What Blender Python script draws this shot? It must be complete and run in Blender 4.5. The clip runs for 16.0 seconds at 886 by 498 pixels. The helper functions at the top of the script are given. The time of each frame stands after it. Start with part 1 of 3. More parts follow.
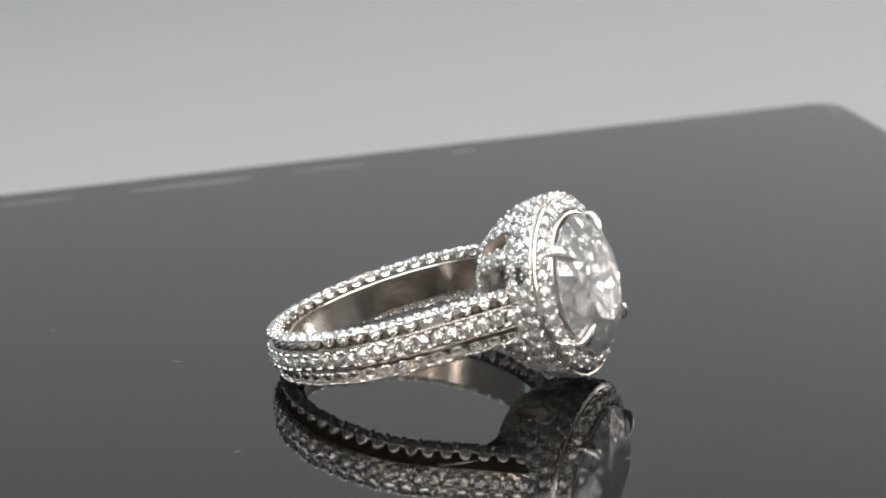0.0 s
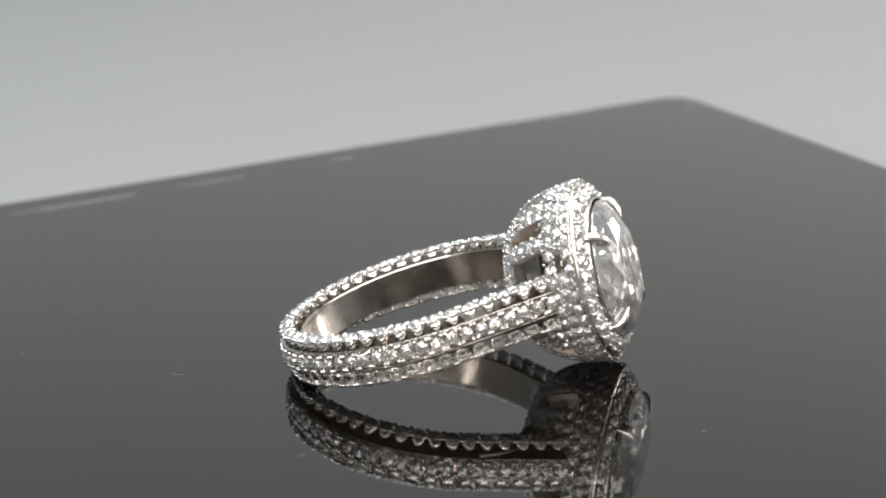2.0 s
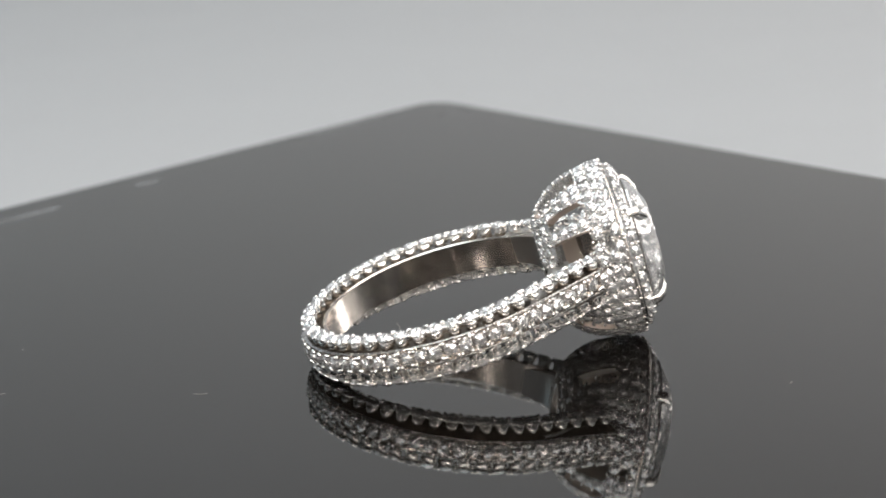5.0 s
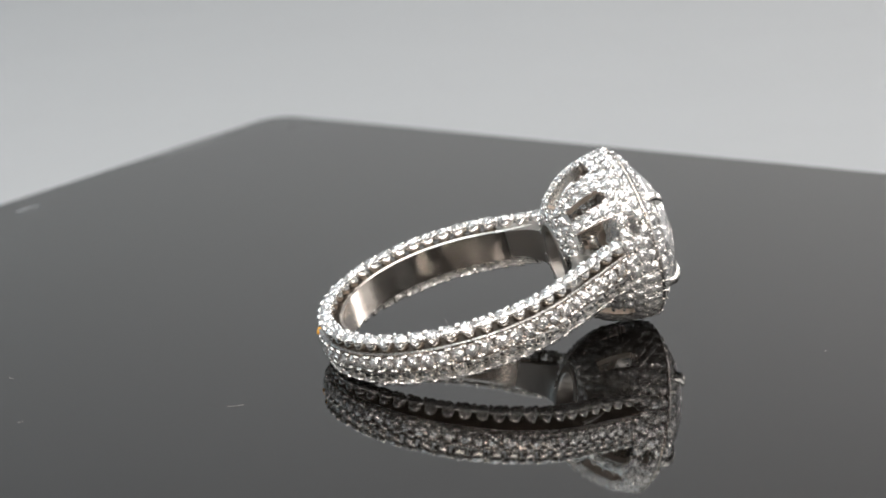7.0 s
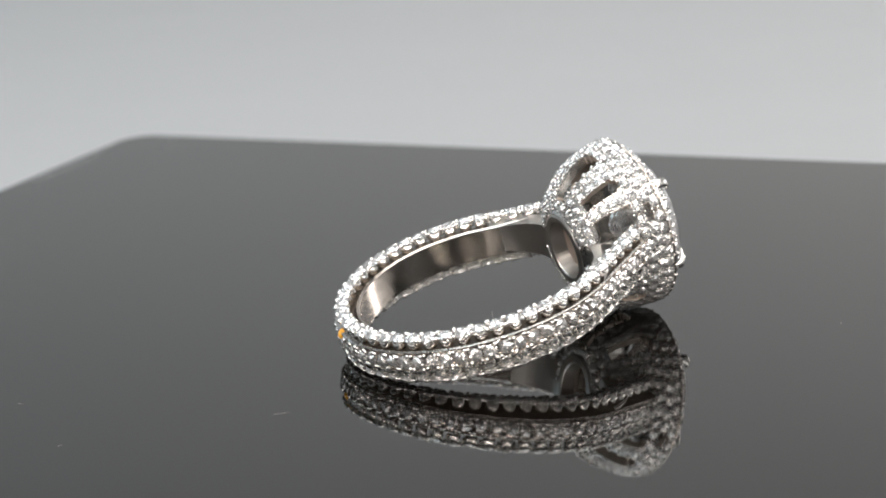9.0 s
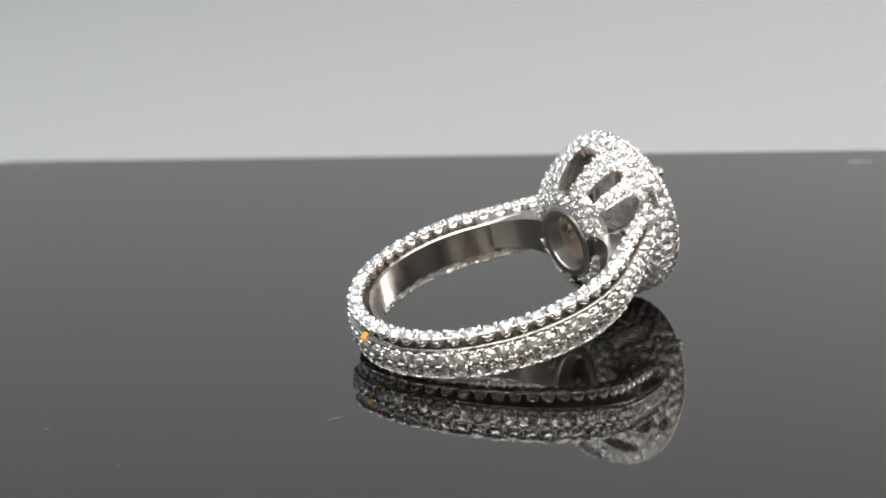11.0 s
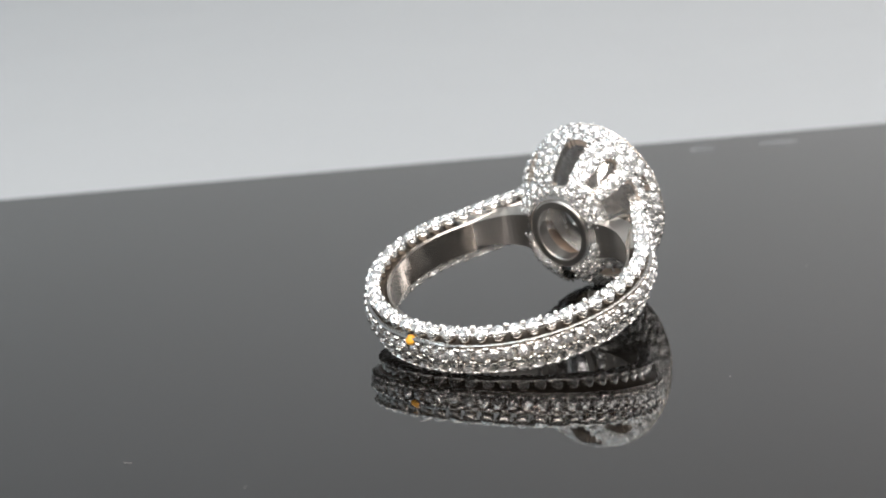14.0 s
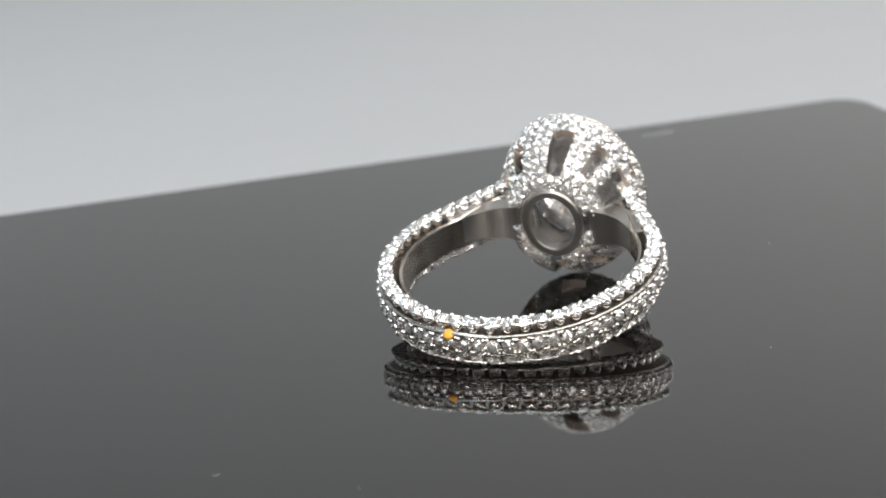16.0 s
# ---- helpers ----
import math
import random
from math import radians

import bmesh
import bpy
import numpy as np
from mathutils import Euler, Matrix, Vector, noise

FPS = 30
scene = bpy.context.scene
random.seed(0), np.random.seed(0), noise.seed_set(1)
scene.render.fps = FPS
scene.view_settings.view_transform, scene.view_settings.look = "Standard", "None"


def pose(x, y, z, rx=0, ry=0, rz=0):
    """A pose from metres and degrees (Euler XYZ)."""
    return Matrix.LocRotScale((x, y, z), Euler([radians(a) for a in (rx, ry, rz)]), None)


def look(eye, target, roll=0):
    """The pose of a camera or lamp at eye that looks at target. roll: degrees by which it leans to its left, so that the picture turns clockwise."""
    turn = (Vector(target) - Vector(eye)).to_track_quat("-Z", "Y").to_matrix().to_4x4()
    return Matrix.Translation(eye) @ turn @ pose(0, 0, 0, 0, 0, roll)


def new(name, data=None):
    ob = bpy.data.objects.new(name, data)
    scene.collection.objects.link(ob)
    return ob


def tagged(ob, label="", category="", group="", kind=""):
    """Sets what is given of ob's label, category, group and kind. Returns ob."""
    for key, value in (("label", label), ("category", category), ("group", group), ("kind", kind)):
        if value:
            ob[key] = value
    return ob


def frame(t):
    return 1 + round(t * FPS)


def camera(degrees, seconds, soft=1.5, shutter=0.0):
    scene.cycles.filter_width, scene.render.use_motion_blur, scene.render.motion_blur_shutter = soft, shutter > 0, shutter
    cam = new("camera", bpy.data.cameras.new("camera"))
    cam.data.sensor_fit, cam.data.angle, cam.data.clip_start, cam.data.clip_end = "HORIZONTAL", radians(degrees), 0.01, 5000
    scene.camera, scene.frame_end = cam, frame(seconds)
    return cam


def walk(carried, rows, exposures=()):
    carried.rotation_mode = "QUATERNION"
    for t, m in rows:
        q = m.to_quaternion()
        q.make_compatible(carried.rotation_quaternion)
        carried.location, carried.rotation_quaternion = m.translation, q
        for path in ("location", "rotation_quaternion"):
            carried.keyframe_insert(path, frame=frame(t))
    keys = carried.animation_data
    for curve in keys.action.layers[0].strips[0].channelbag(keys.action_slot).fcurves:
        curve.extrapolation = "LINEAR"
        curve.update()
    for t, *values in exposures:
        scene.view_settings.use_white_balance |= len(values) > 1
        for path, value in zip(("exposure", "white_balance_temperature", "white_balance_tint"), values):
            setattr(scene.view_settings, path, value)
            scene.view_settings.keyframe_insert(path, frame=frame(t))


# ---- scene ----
# ---- camera and its way ----
cam = camera(23.15, 16.0, soft=1.7)
cam.data.dof.use_dof = True
cam.data.dof.focus_distance = 0.146
cam.data.dof.aperture_fstop = 54.0

EYE = (0.0, -0.1457, 0.04722)
# seconds, yaw and pitch of the camera, turn of the stand (degrees)
WAY = (
    (0.0, -0.239, 15.693, -11.56), (0.5, -0.260, 15.713, -8.68), (1.0, -0.346, 15.685, -5.80),
    (1.5, -0.302, 15.731, -2.95), (2.0, -0.350, 15.796, -0.05), (2.5, -0.371, 15.844, 2.94),
    (3.0, -0.422, 15.856, 6.03), (3.5, -0.443, 15.932, 9.17), (4.0, -0.491, 15.860, 12.34),
    (4.8, -0.505, 15.915, 17.40), (5.6, -0.505, 15.995, 22.40), (6.5, -0.488, 16.106, 28.05),
    (7.0, -0.515, 15.959, 31.08), (7.5, -0.485, 16.005, 34.00), (8.0, -0.476, 16.091, 36.86),
    (8.5, -0.496, 15.960, 39.69), (9.0, -0.439, 15.978, 42.53), (9.8, -0.430, 15.980, 47.08),
    (10.6, -0.420, 15.975, 51.64), (11.5, -0.406, 15.971, 56.77), (12.0, -0.383, 15.952, 59.66),
    (12.5, -0.322, 15.903, 62.60), (13.0, -0.313, 15.954, 65.58), (13.5, -0.297, 15.921, 68.58),
    (14.0, -0.299, 15.922, 71.65), (14.5, -0.261, 15.887, 74.80), (15.0, -0.227, 15.949, 77.98),
    (15.5, -0.177, 15.935, 81.17), (16.0, -0.104, 16.007, 84.38),
)
ROLL = -4.626


def eye_pose(yaw, pitch):
    turn = Matrix.Rotation(radians(yaw), 4, "Z") @ Matrix.Rotation(radians(90 - pitch), 4, "X")
    return Matrix.Translation(EYE) @ turn @ Matrix.Rotation(radians(ROLL), 4, "Z")


# the camera's own exposure and white balance drift
TONE = (
    (0.0, -0.03, 6480, 10.0), (2.0, -0.02, 6480, 10.0), (3.0, 0.05, 6450, 10.0), (6.5, 0.06, 6450, 10.0), (9.0, 0.11, 6450, 10.0),
    (11.5, 0.12, 6500, 10.5), (12.0, -0.01, 6780, 13.0), (12.5, -0.08, 6780, 13.0), (13.0, 0.03, 6650, 12.0),
    (13.5, 0.16, 6430, 10.0), (14.2, 0.25, 6380, 9.7), (15.0, 0.22, 6330, 9.5), (16.0, 0.13, 6400, 9.5),
)
walk(cam, [(t, eye_pose(y, p)) for t, y, p, _ in WAY], TONE)

# ---- light ----
world = bpy.data.worlds.new("World")
scene.world = world
world.use_nodes = True
world.node_tree.nodes["Background"].inputs["Color"].default_value = (0.8, 0.9, 1.0, 1)
world.node_tree.nodes["Background"].inputs["Strength"].default_value = 0.05


def lamp(name, place, target, size, watts, colour):
    data = bpy.data.lights.new(name, "AREA")
    data.shape, data.size, data.size_y = "RECTANGLE", size[0], size[1]
    data.energy, data.color = watts, colour
    ob = new(name, data)
    ob.matrix_world = look(place, target)
    return tagged(ob, "unseen lamp added to light the ring and walls", "lamp", kind="structure")


# lamps added out of view; only the warm source at right is inferred
lamp("added_top_lamp", (-0.13, -0.04, 0.42), (-0.13, -0.03, 0), (0.24, 0.52), 1.52, (0.83, 0.945, 1.0))
lamp("added_top_lamp", (0.13, -0.04, 0.42), (0.13, -0.03, 0), (0.24, 0.52), 1.62, (1.0, 0.965, 0.925))
lamp("added_side_lamp", (0.40, 0.10, 0.08), (0, 0, 0.03), (0.42, 0.13), 0.30, (1.0, 0.96, 0.91))
lamp("added_side_lamp", (0.34, -0.22, 0.30), (0, 0, 0.01), (0.20, 0.10), 0.40, (1.0, 0.97, 0.93))
# added to brighten the back wall, warm at right, bluish at left
lamp("added_side_lamp", (0.40, 0.28, 0.08), (0.15, 0.46, 0.07), (0.22, 0.12), 1.5, (1.0, 0.93, 0.88))
lamp("added_side_lamp", (-0.40, 0.28, 0.08), (-0.15, 0.46, 0.07), (0.22, 0.12), 0.25, (0.72, 0.92, 1.0))
# added front fill, then small lamps for sparkle on metal and stones
lamp("added_front_lamp", (0.0, -0.37, 0.37), (0, 0, 0.01), (0.62, 0.16), 1.30, (1.0, 0.935, 0.875))
lamp("added_front_lamp", (-0.31, -0.41, 0.15), (0, 0, 0), (0.035, 0.05), 0.20, (1.0, 0.95, 0.88))
lamp("added_front_lamp", (-0.31, -0.41, 0.045), (0, 0, 0), (0.02, 0.02), 0.06, (1.0, 0.95, 0.88))
for x, z in ((-0.10, 0.22), (0.05, 0.24), (0.29, 0.17)):
    lamp("added_front_lamp", (x, -0.41, z), (0, 0, 0.0), (0.016, 0.016), 0.11, (1.0, 0.90, 0.80))
for x, y, z in ((-0.25, -0.33, 0.20), (-0.10, -0.38, 0.30), (0.07, -0.38, 0.15), (0.22, -0.33, 0.26), (-0.02, -0.30, 0.40)):
    lamp("added_spot_lamp", (x, y, z), (0, 0, 0), (0.026, 0.026), 0.24, (1.0, 0.90, 0.80))

# ---- materials ----


def material(name, colour, rough=0.5, metal=0.0, ior=1.5, transmission=0.0):
    mat = bpy.data.materials.new(name)
    mat.use_nodes = True
    b = mat.node_tree.nodes["Principled BSDF"]
    b.inputs["Base Color"].default_value = (*colour, 1)
    b.inputs["Roughness"].default_value = rough
    b.inputs["Metallic"].default_value = metal
    b.inputs["IOR"].default_value = ior
    b.inputs["Transmission Weight"].default_value = transmission
    return mat


def add_noise(mat, scale, low, high, socket="Roughness", bump=0.0, detail=4.0):
    """Noise in object space on one socket, and a fine bump."""
    nt = mat.node_tree
    b = nt.nodes["Principled BSDF"]
    co = nt.nodes.new("ShaderNodeTexCoord")
    n = nt.nodes.new("ShaderNodeTexNoise")
    n.inputs["Scale"].default_value, n.inputs["Detail"].default_value = scale, detail
    nt.links.new(co.outputs["Object"], n.inputs["Vector"])
    ramp = nt.nodes.new("ShaderNodeMapRange")
    ramp.inputs["To Min"].default_value, ramp.inputs["To Max"].default_value = low, high
    nt.links.new(n.outputs["Fac"], ramp.inputs["Value"])
    nt.links.new(ramp.outputs["Result"], b.inputs[socket])
    if bump:
        bp = nt.nodes.new("ShaderNodeBump")
        bp.inputs["Strength"].default_value = bump
        bp.inputs["Distance"].default_value = 0.0002
        nt.links.new(n.outputs["Fac"], bp.inputs["Height"])
        nt.links.new(bp.outputs["Normal"], b.inputs["Normal"])
    return mat


GOLD = add_noise(material("white_gold", (0.82, 0.80, 0.77), 0.15, 1.0), 900, 0.16, 0.32, bump=0.05)
POLISHED = add_noise(material("polished_white_gold", (0.54, 0.49, 0.445), 0.25, 1.0), 420, 0.12, 0.32, bump=0.35)


def cut_stone(name, ior, cell, spread, rough, shine, clear, cloud):
    """Clear stone: glass, a mosaic of fine facets that mirror the light back, and a little cloud."""
    mat = bpy.data.materials.new(name)
    mat.use_nodes = True
    nt = mat.node_tree
    nodes, links = nt.nodes, nt.links
    co, info, geo = nodes.new("ShaderNodeTexCoord"), nodes.new("ShaderNodeObjectInfo"), nodes.new("ShaderNodeNewGeometry")
    vor = nodes.new("ShaderNodeTexVoronoi")
    vor.voronoi_dimensions = "4D"
    vor.inputs["Scale"].default_value = cell
    shift = nodes.new("ShaderNodeMath")
    shift.operation = "MULTIPLY"
    shift.inputs[1].default_value = 40.0
    links.new(info.outputs["Random"], shift.inputs[0])
    links.new(co.outputs["Object"], vor.inputs["Vector"])
    links.new(shift.outputs[0], vor.inputs["W"])
    sub, scale, add, norm = (nodes.new("ShaderNodeVectorMath") for _ in range(4))
    sub.operation, scale.operation, add.operation, norm.operation = "SUBTRACT", "SCALE", "ADD", "NORMALIZE"
    sub.inputs[1].default_value = (0.5, 0.5, 0.5)
    scale.inputs["Scale"].default_value = spread
    links.new(vor.outputs["Color"], sub.inputs[0])
    links.new(sub.outputs[0], scale.inputs[0])
    links.new(geo.outputs["Normal"], add.inputs[0])
    links.new(scale.outputs[0], add.inputs[1])
    links.new(add.outputs[0], norm.inputs[0])
    b = nodes["Principled BSDF"]
    b.inputs["Base Color"].default_value = (shine, shine * 0.99, shine * 0.975, 1)
    b.inputs["Metallic"].default_value, b.inputs["Roughness"].default_value = 1.0, rough
    links.new(norm.outputs[0], b.inputs["Normal"])
    g = nodes.new("ShaderNodeBsdfGlass")
    g.inputs["IOR"].default_value, g.inputs["Roughness"].default_value = ior, 0.0
    d = nodes.new("ShaderNodeBsdfDiffuse")
    d.inputs["Color"].default_value = (0.93, 0.94, 0.96, 1)
    through_light = nodes.new("ShaderNodeBsdfTranslucent")
    through_light.inputs["Color"].default_value = (0.93, 0.94, 0.96, 1)
    soft_mix = nodes.new("ShaderNodeMixShader")
    soft_mix.inputs[0].default_value = 0.4
    links.new(d.outputs[0], soft_mix.inputs[1])
    links.new(through_light.outputs[0], soft_mix.inputs[2])
    for low, high, share in ((b.outputs[0], g.outputs[0], clear), (None, soft_mix.outputs[0], cloud)):
        mix = nodes.new("ShaderNodeMixShader")
        mix.inputs[0].default_value = share
        links.new(low or last.outputs[0], mix.inputs[1])
        links.new(high, mix.inputs[2])
        last = mix
    links.new(last.outputs[0], nodes["Material Output"].inputs["Surface"])
    return mat


DIAMOND = cut_stone("diamond", 2.41, 6500, 1.05, 0.24, 0.80, 0.25, 0.16)
CENTRE = cut_stone("clear_centre_stone", 2.16, 2000, 0.42, 0.22, 0.72, 0.48, 0.12)
SEAT_SHADE = add_noise(material("shade_dark_seat", (0.11, 0.088, 0.07), 0.45, 1.0), 900, 0.25, 0.45, bump=0.2)
SATIN = add_noise(material("brushed_white_gold", (0.42, 0.405, 0.385), 0.3, 1.0), 500, 0.22, 0.40, bump=0.1)
LINING = add_noise(material("warm_pale_gold", (0.78, 0.68, 0.60), 0.5, 1.0), 900, 0.40, 0.65, bump=0.2)
BODY = add_noise(material("satin_white_gold", (0.56, 0.55, 0.535), 0.25, 1.0), 900, 0.16, 0.34, bump=0.15)
ACRYLIC = add_noise(material("black_acrylic", (0.002, 0.0016, 0.0013), 0.03, 0.0, 1.50), 60, 0.015, 0.05)
# one paper in two tones, lightened and darkened to steer the reflected light
BACKDROP_LIT = add_noise(material("backdrop_paper_lightened", (0.41, 0.42, 0.43), 0.8), 14, 0.7, 0.9, bump=0.03)
BACKDROP_DIM = add_noise(material("backdrop_paper_darkened", (0.25, 0.26, 0.27), 0.8), 14, 0.7, 0.9, bump=0.03)
TABLE = add_noise(material("matt_grey_table", (0.268, 0.273, 0.280), 0.7), 40, 0.6, 0.85, bump=0.05)
SCUFF = add_noise(material("scuffed_edge", (0.37, 0.38, 0.39), 0.5), 420, -0.20, 0.60, "Alpha")
LINT = material("lint", (0.26, 0.25, 0.24), 0.8)
ORANGE = material("orange_wax", (0.80, 0.38, 0.04), 0.45)
DARK = add_noise(material("dark_unseen_wall", (0.045, 0.032, 0.025), 0.8), 30, 0.7, 0.9)

# ---- shape helpers ----
MM = 0.001


def part(name, bm, mat, parent=None, label="", smooth=False):
    """Links a bmesh, made in millimetres, as one mesh object under a thing or part."""
    bmesh.ops.recalc_face_normals(bm, faces=bm.faces)
    for v in bm.verts:
        v.co *= MM
    if smooth:
        for f in bm.faces:
            f.smooth = True
    me = bpy.data.meshes.new(name)
    bm.to_mesh(me)
    bm.free()
    me.materials.append(mat)
    ob = new(name, me)
    ob.parent = parent
    if label:
        ob["label"] = label
    return ob


def piece(name, me, parent, m):
    """One of many alike pieces on a shared mesh; m in millimetres."""
    ob = new(name, me)
    ob.parent = parent
    m = m.copy()
    m.translation = m.translation * MM
    ob.matrix_basis = m
    return ob


def box(bm, x0, x1, y0, y1, z0, z1):
    bmesh.ops.create_cube(bm, size=1.0, matrix=Matrix.Translation(((x0 + x1) / 2, (y0 + y1) / 2, (z0 + z1) / 2))
                          @ Matrix.Diagonal((x1 - x0, y1 - y0, z1 - z0, 1)))


def grid_mesh(bm, rows, closed_u=True, closed_v=False, keep=None):
    """Quads through rows of points; keep(i, j) tells which cells stay."""
    vs = [[bm.verts.new(p) for p in r] for r in rows]
    nu, nv = len(rows), len(rows[0])
    for i in range(nu if closed_u else nu - 1):
        for j in range(nv if closed_v else nv - 1):
            if keep is None or keep(i, j):
                bm.faces.new((vs[i][j], vs[(i + 1) % nu][j], vs[(i + 1) % nu][(j + 1) % nv], vs[i][(j + 1) % nv]))
    loose = [v for v in bm.verts if not v.link_faces]
    for v in loose:
        bm.verts.remove(v)


def frame_at(place, out, along):
    """A pose whose z points out and whose x runs along."""
    z = Vector(out).normalized()
    y = z.cross(Vector(along)).normalized()
    x = y.cross(z)
    return Matrix.Translation(place) @ Matrix((x, y, z)).transposed().to_4x4()


# ---- the setting: a table, and unseen walls added round the stand ----
def enclosure():
    bm = bmesh.new()
    box(bm, -420, 420, -420, 460, -37, -7)
    tagged(part("table", bm, TABLE), "matt pale grey tabletop under the black stand", "table", kind="structure")
    # added back wall in the lightened tone, for a brighter reflection in the stand
    bm = bmesh.new()
    box(bm, -424, 424, 460, 464, -37, 430)
    tagged(part("wall_back", bm, BACKDROP_LIT), "unseen grey wall added around the stand to return light", "wall", kind="structure")
    # added side walls and ceiling in the darkened tone, to dim the ring's underside
    for name, b in (("wall_left", (-424, -420, -420, 460, -37, 430)), ("wall_right", (420, 424, -420, 460, -37, 430)),
                    ("ceiling", (-424, 424, -420, 460, 430, 434))):
        bm = bmesh.new()
        box(bm, *b)
        tagged(part(name, bm, BACKDROP_DIM), "unseen grey wall added around the stand to return light", "wall", kind="structure")
    # unseen dark wall, added so that metal and stones mirror something dark
    bm = bmesh.new()
    box(bm, -424, 424, -424, -420, -37, 430)
    tagged(part("wall_front", bm, DARK), "unseen dark wall added behind the camera to darken reflections", "wall", kind="structure")


enclosure()

# ---- the turning stand ----
EDGE_ANGLE = 19.485


def stand():
    base = new("display_stand")
    tagged(base, "glossy black acrylic square display stand with scuffed edges", "display stand")
    bm = bmesh.new()
    # outline in the stand's own square frame: x to the far corner's side, y to the first edge
    x0, x1, y0, y1, r = -55.0, 50.12, -55.7, 59.6, 3.8
    ring_pts = []
    for cx, cy, a0 in ((x1 - r, y1 - r, 0), (x0 + r, y1 - r, 90), (x0 + r, y0 + r, 180), (x1 - r, y0 + r, 270)):
        for k in range(9):
            a = radians(a0 + 90 * k / 8)
            ring_pts.append((cx, cy, math.cos(a), math.sin(a)))
    levels = ((-7.0, r - 0.8), (-6.2, r), (-0.9, r), (-0.45, r - 0.12), (-0.12, r - 0.45), (0.0, r - 0.9))
    rows = [[(cx + ca * rr, cy + sa * rr, z) for z, rr in levels] for cx, cy, ca, sa in ring_pts]
    grid_mesh(bm, rows)
    bm.verts.ensure_lookup_table()
    n = len(levels)
    bm.faces.new([bm.verts[i * n + n - 1] for i in range(len(rows))])
    bm.faces.new([bm.verts[i * n] for i in reversed(range(len(rows)))])
    top = part("top", bm, ACRYLIC, base)
    top.matrix_basis = pose(0, 0, 0, 0, 0, EDGE_ANGLE)
    # worn dashes just inside two edges
    for along, lo, hi, off, wid in (("x", -33, -25.3, 54.6, 1.5), ("x", -20.6, -8.5, 54.4, 1.7), ("x", -5.3, 2.0, 54.6, 1.4),
                                    ("x", 10, 13, 55.2, 1.1), ("y", -27.4, -25.0, 45.3, 1.5), ("y", -35, -31.4, 45.6, 1.5),
                                    ("x", 44.5, 46.5, 53.0, 0.5), ("x", 29, 43, 57.4, 0.7), ("y", 51.5, 56.5, 47.9, 0.7)):
        bm = bmesh.new()
        pts = []
        for k in range(13):
            u = k / 12
            w = wid * math.sin(math.pi * min(1, max(0.02, u))) ** 0.4 * random.uniform(0.6, 1.0)
            pts.append((lo + (hi - lo) * u, w))
        up = [(q, off + w / 2) for q, w in pts]
        dn = [(q, off - w / 2) for q, w in reversed(pts)]
        bm.faces.new([bm.verts.new((a, b, 0.004) if along == "x" else (b, a, 0.004)) for a, b in up + dn])
        s = part("scuff_mark", bm, SCUFF, base, "whitish worn scuff")
        s.matrix_basis = pose(0, 0, 0, 0, 0, EDGE_ANGLE)
    return base


display_stand = stand()

# ---- the ring: x to the stone, z along the finger, in millimetres ----
RING_AT = (-0.688, -5.669, 3.805)
N = Vector((-0.2010, 0.0400, 0.9788)).normalized()
D = Vector((0.9306, -0.3040, 0.2040))
D = (D - N * D.dot(N)).normalized()
S = N.cross(D)
RING_POSE = Matrix.Translation(Vector(RING_AT) * MM) @ Matrix((D, S, N)).transposed().to_4x4()

R_IN, R_OUT = 8.25, 9.95
LEAVE = 58.0


def brilliant(name, sides, table=0.44, crown=0.22, depth=0.43, ratio=1.0):
    """A round cut stone of diameter 1, its girdle at z = 0."""
    bm = bmesh.new()
    def ring(r, z, shift=0.0, n=sides):
        return [bm.verts.new((r * math.cos(2 * math.pi * (k + shift) / n), ratio * r * math.sin(2 * math.pi * (k + shift) / n), z)) for k in range(n)]
    t = ring(table / 2, crown)
    g0 = ring(0.5, 0.012, 0.5)
    g1 = ring(0.5, -0.012, 0.5)
    bm.faces.new(t)
    for k in range(sides):
        bm.faces.new((t[k], g0[k], t[(k + 1) % sides]))
        bm.faces.new((t[k], g0[k - 1], g0[k]))
        bm.faces.new((g0[k - 1], g1[k - 1], g1[k], g0[k]))
    low = bm.verts.new((0, 0, -depth))
    for k in range(sides):
        bm.faces.new((g1[k - 1], low, g1[k]))
    bmesh.ops.recalc_face_normals(bm, faces=bm.faces)
    for v in bm.verts:
        v.co *= MM
    me = bpy.data.meshes.new(name)
    bm.to_mesh(me)
    bm.free()
    me.materials.append(DIAMOND)
    return me


def loose(m, most=0.16):
    """Hand-set stones are never quite even."""
    return m @ Matrix.Rotation(random.uniform(-most, most), 4, "X") @ Matrix.Rotation(random.uniform(-most, most), 4, "Y")


def scaled(m, s):
    return m @ Matrix.Diagonal((s, s, s, 1))


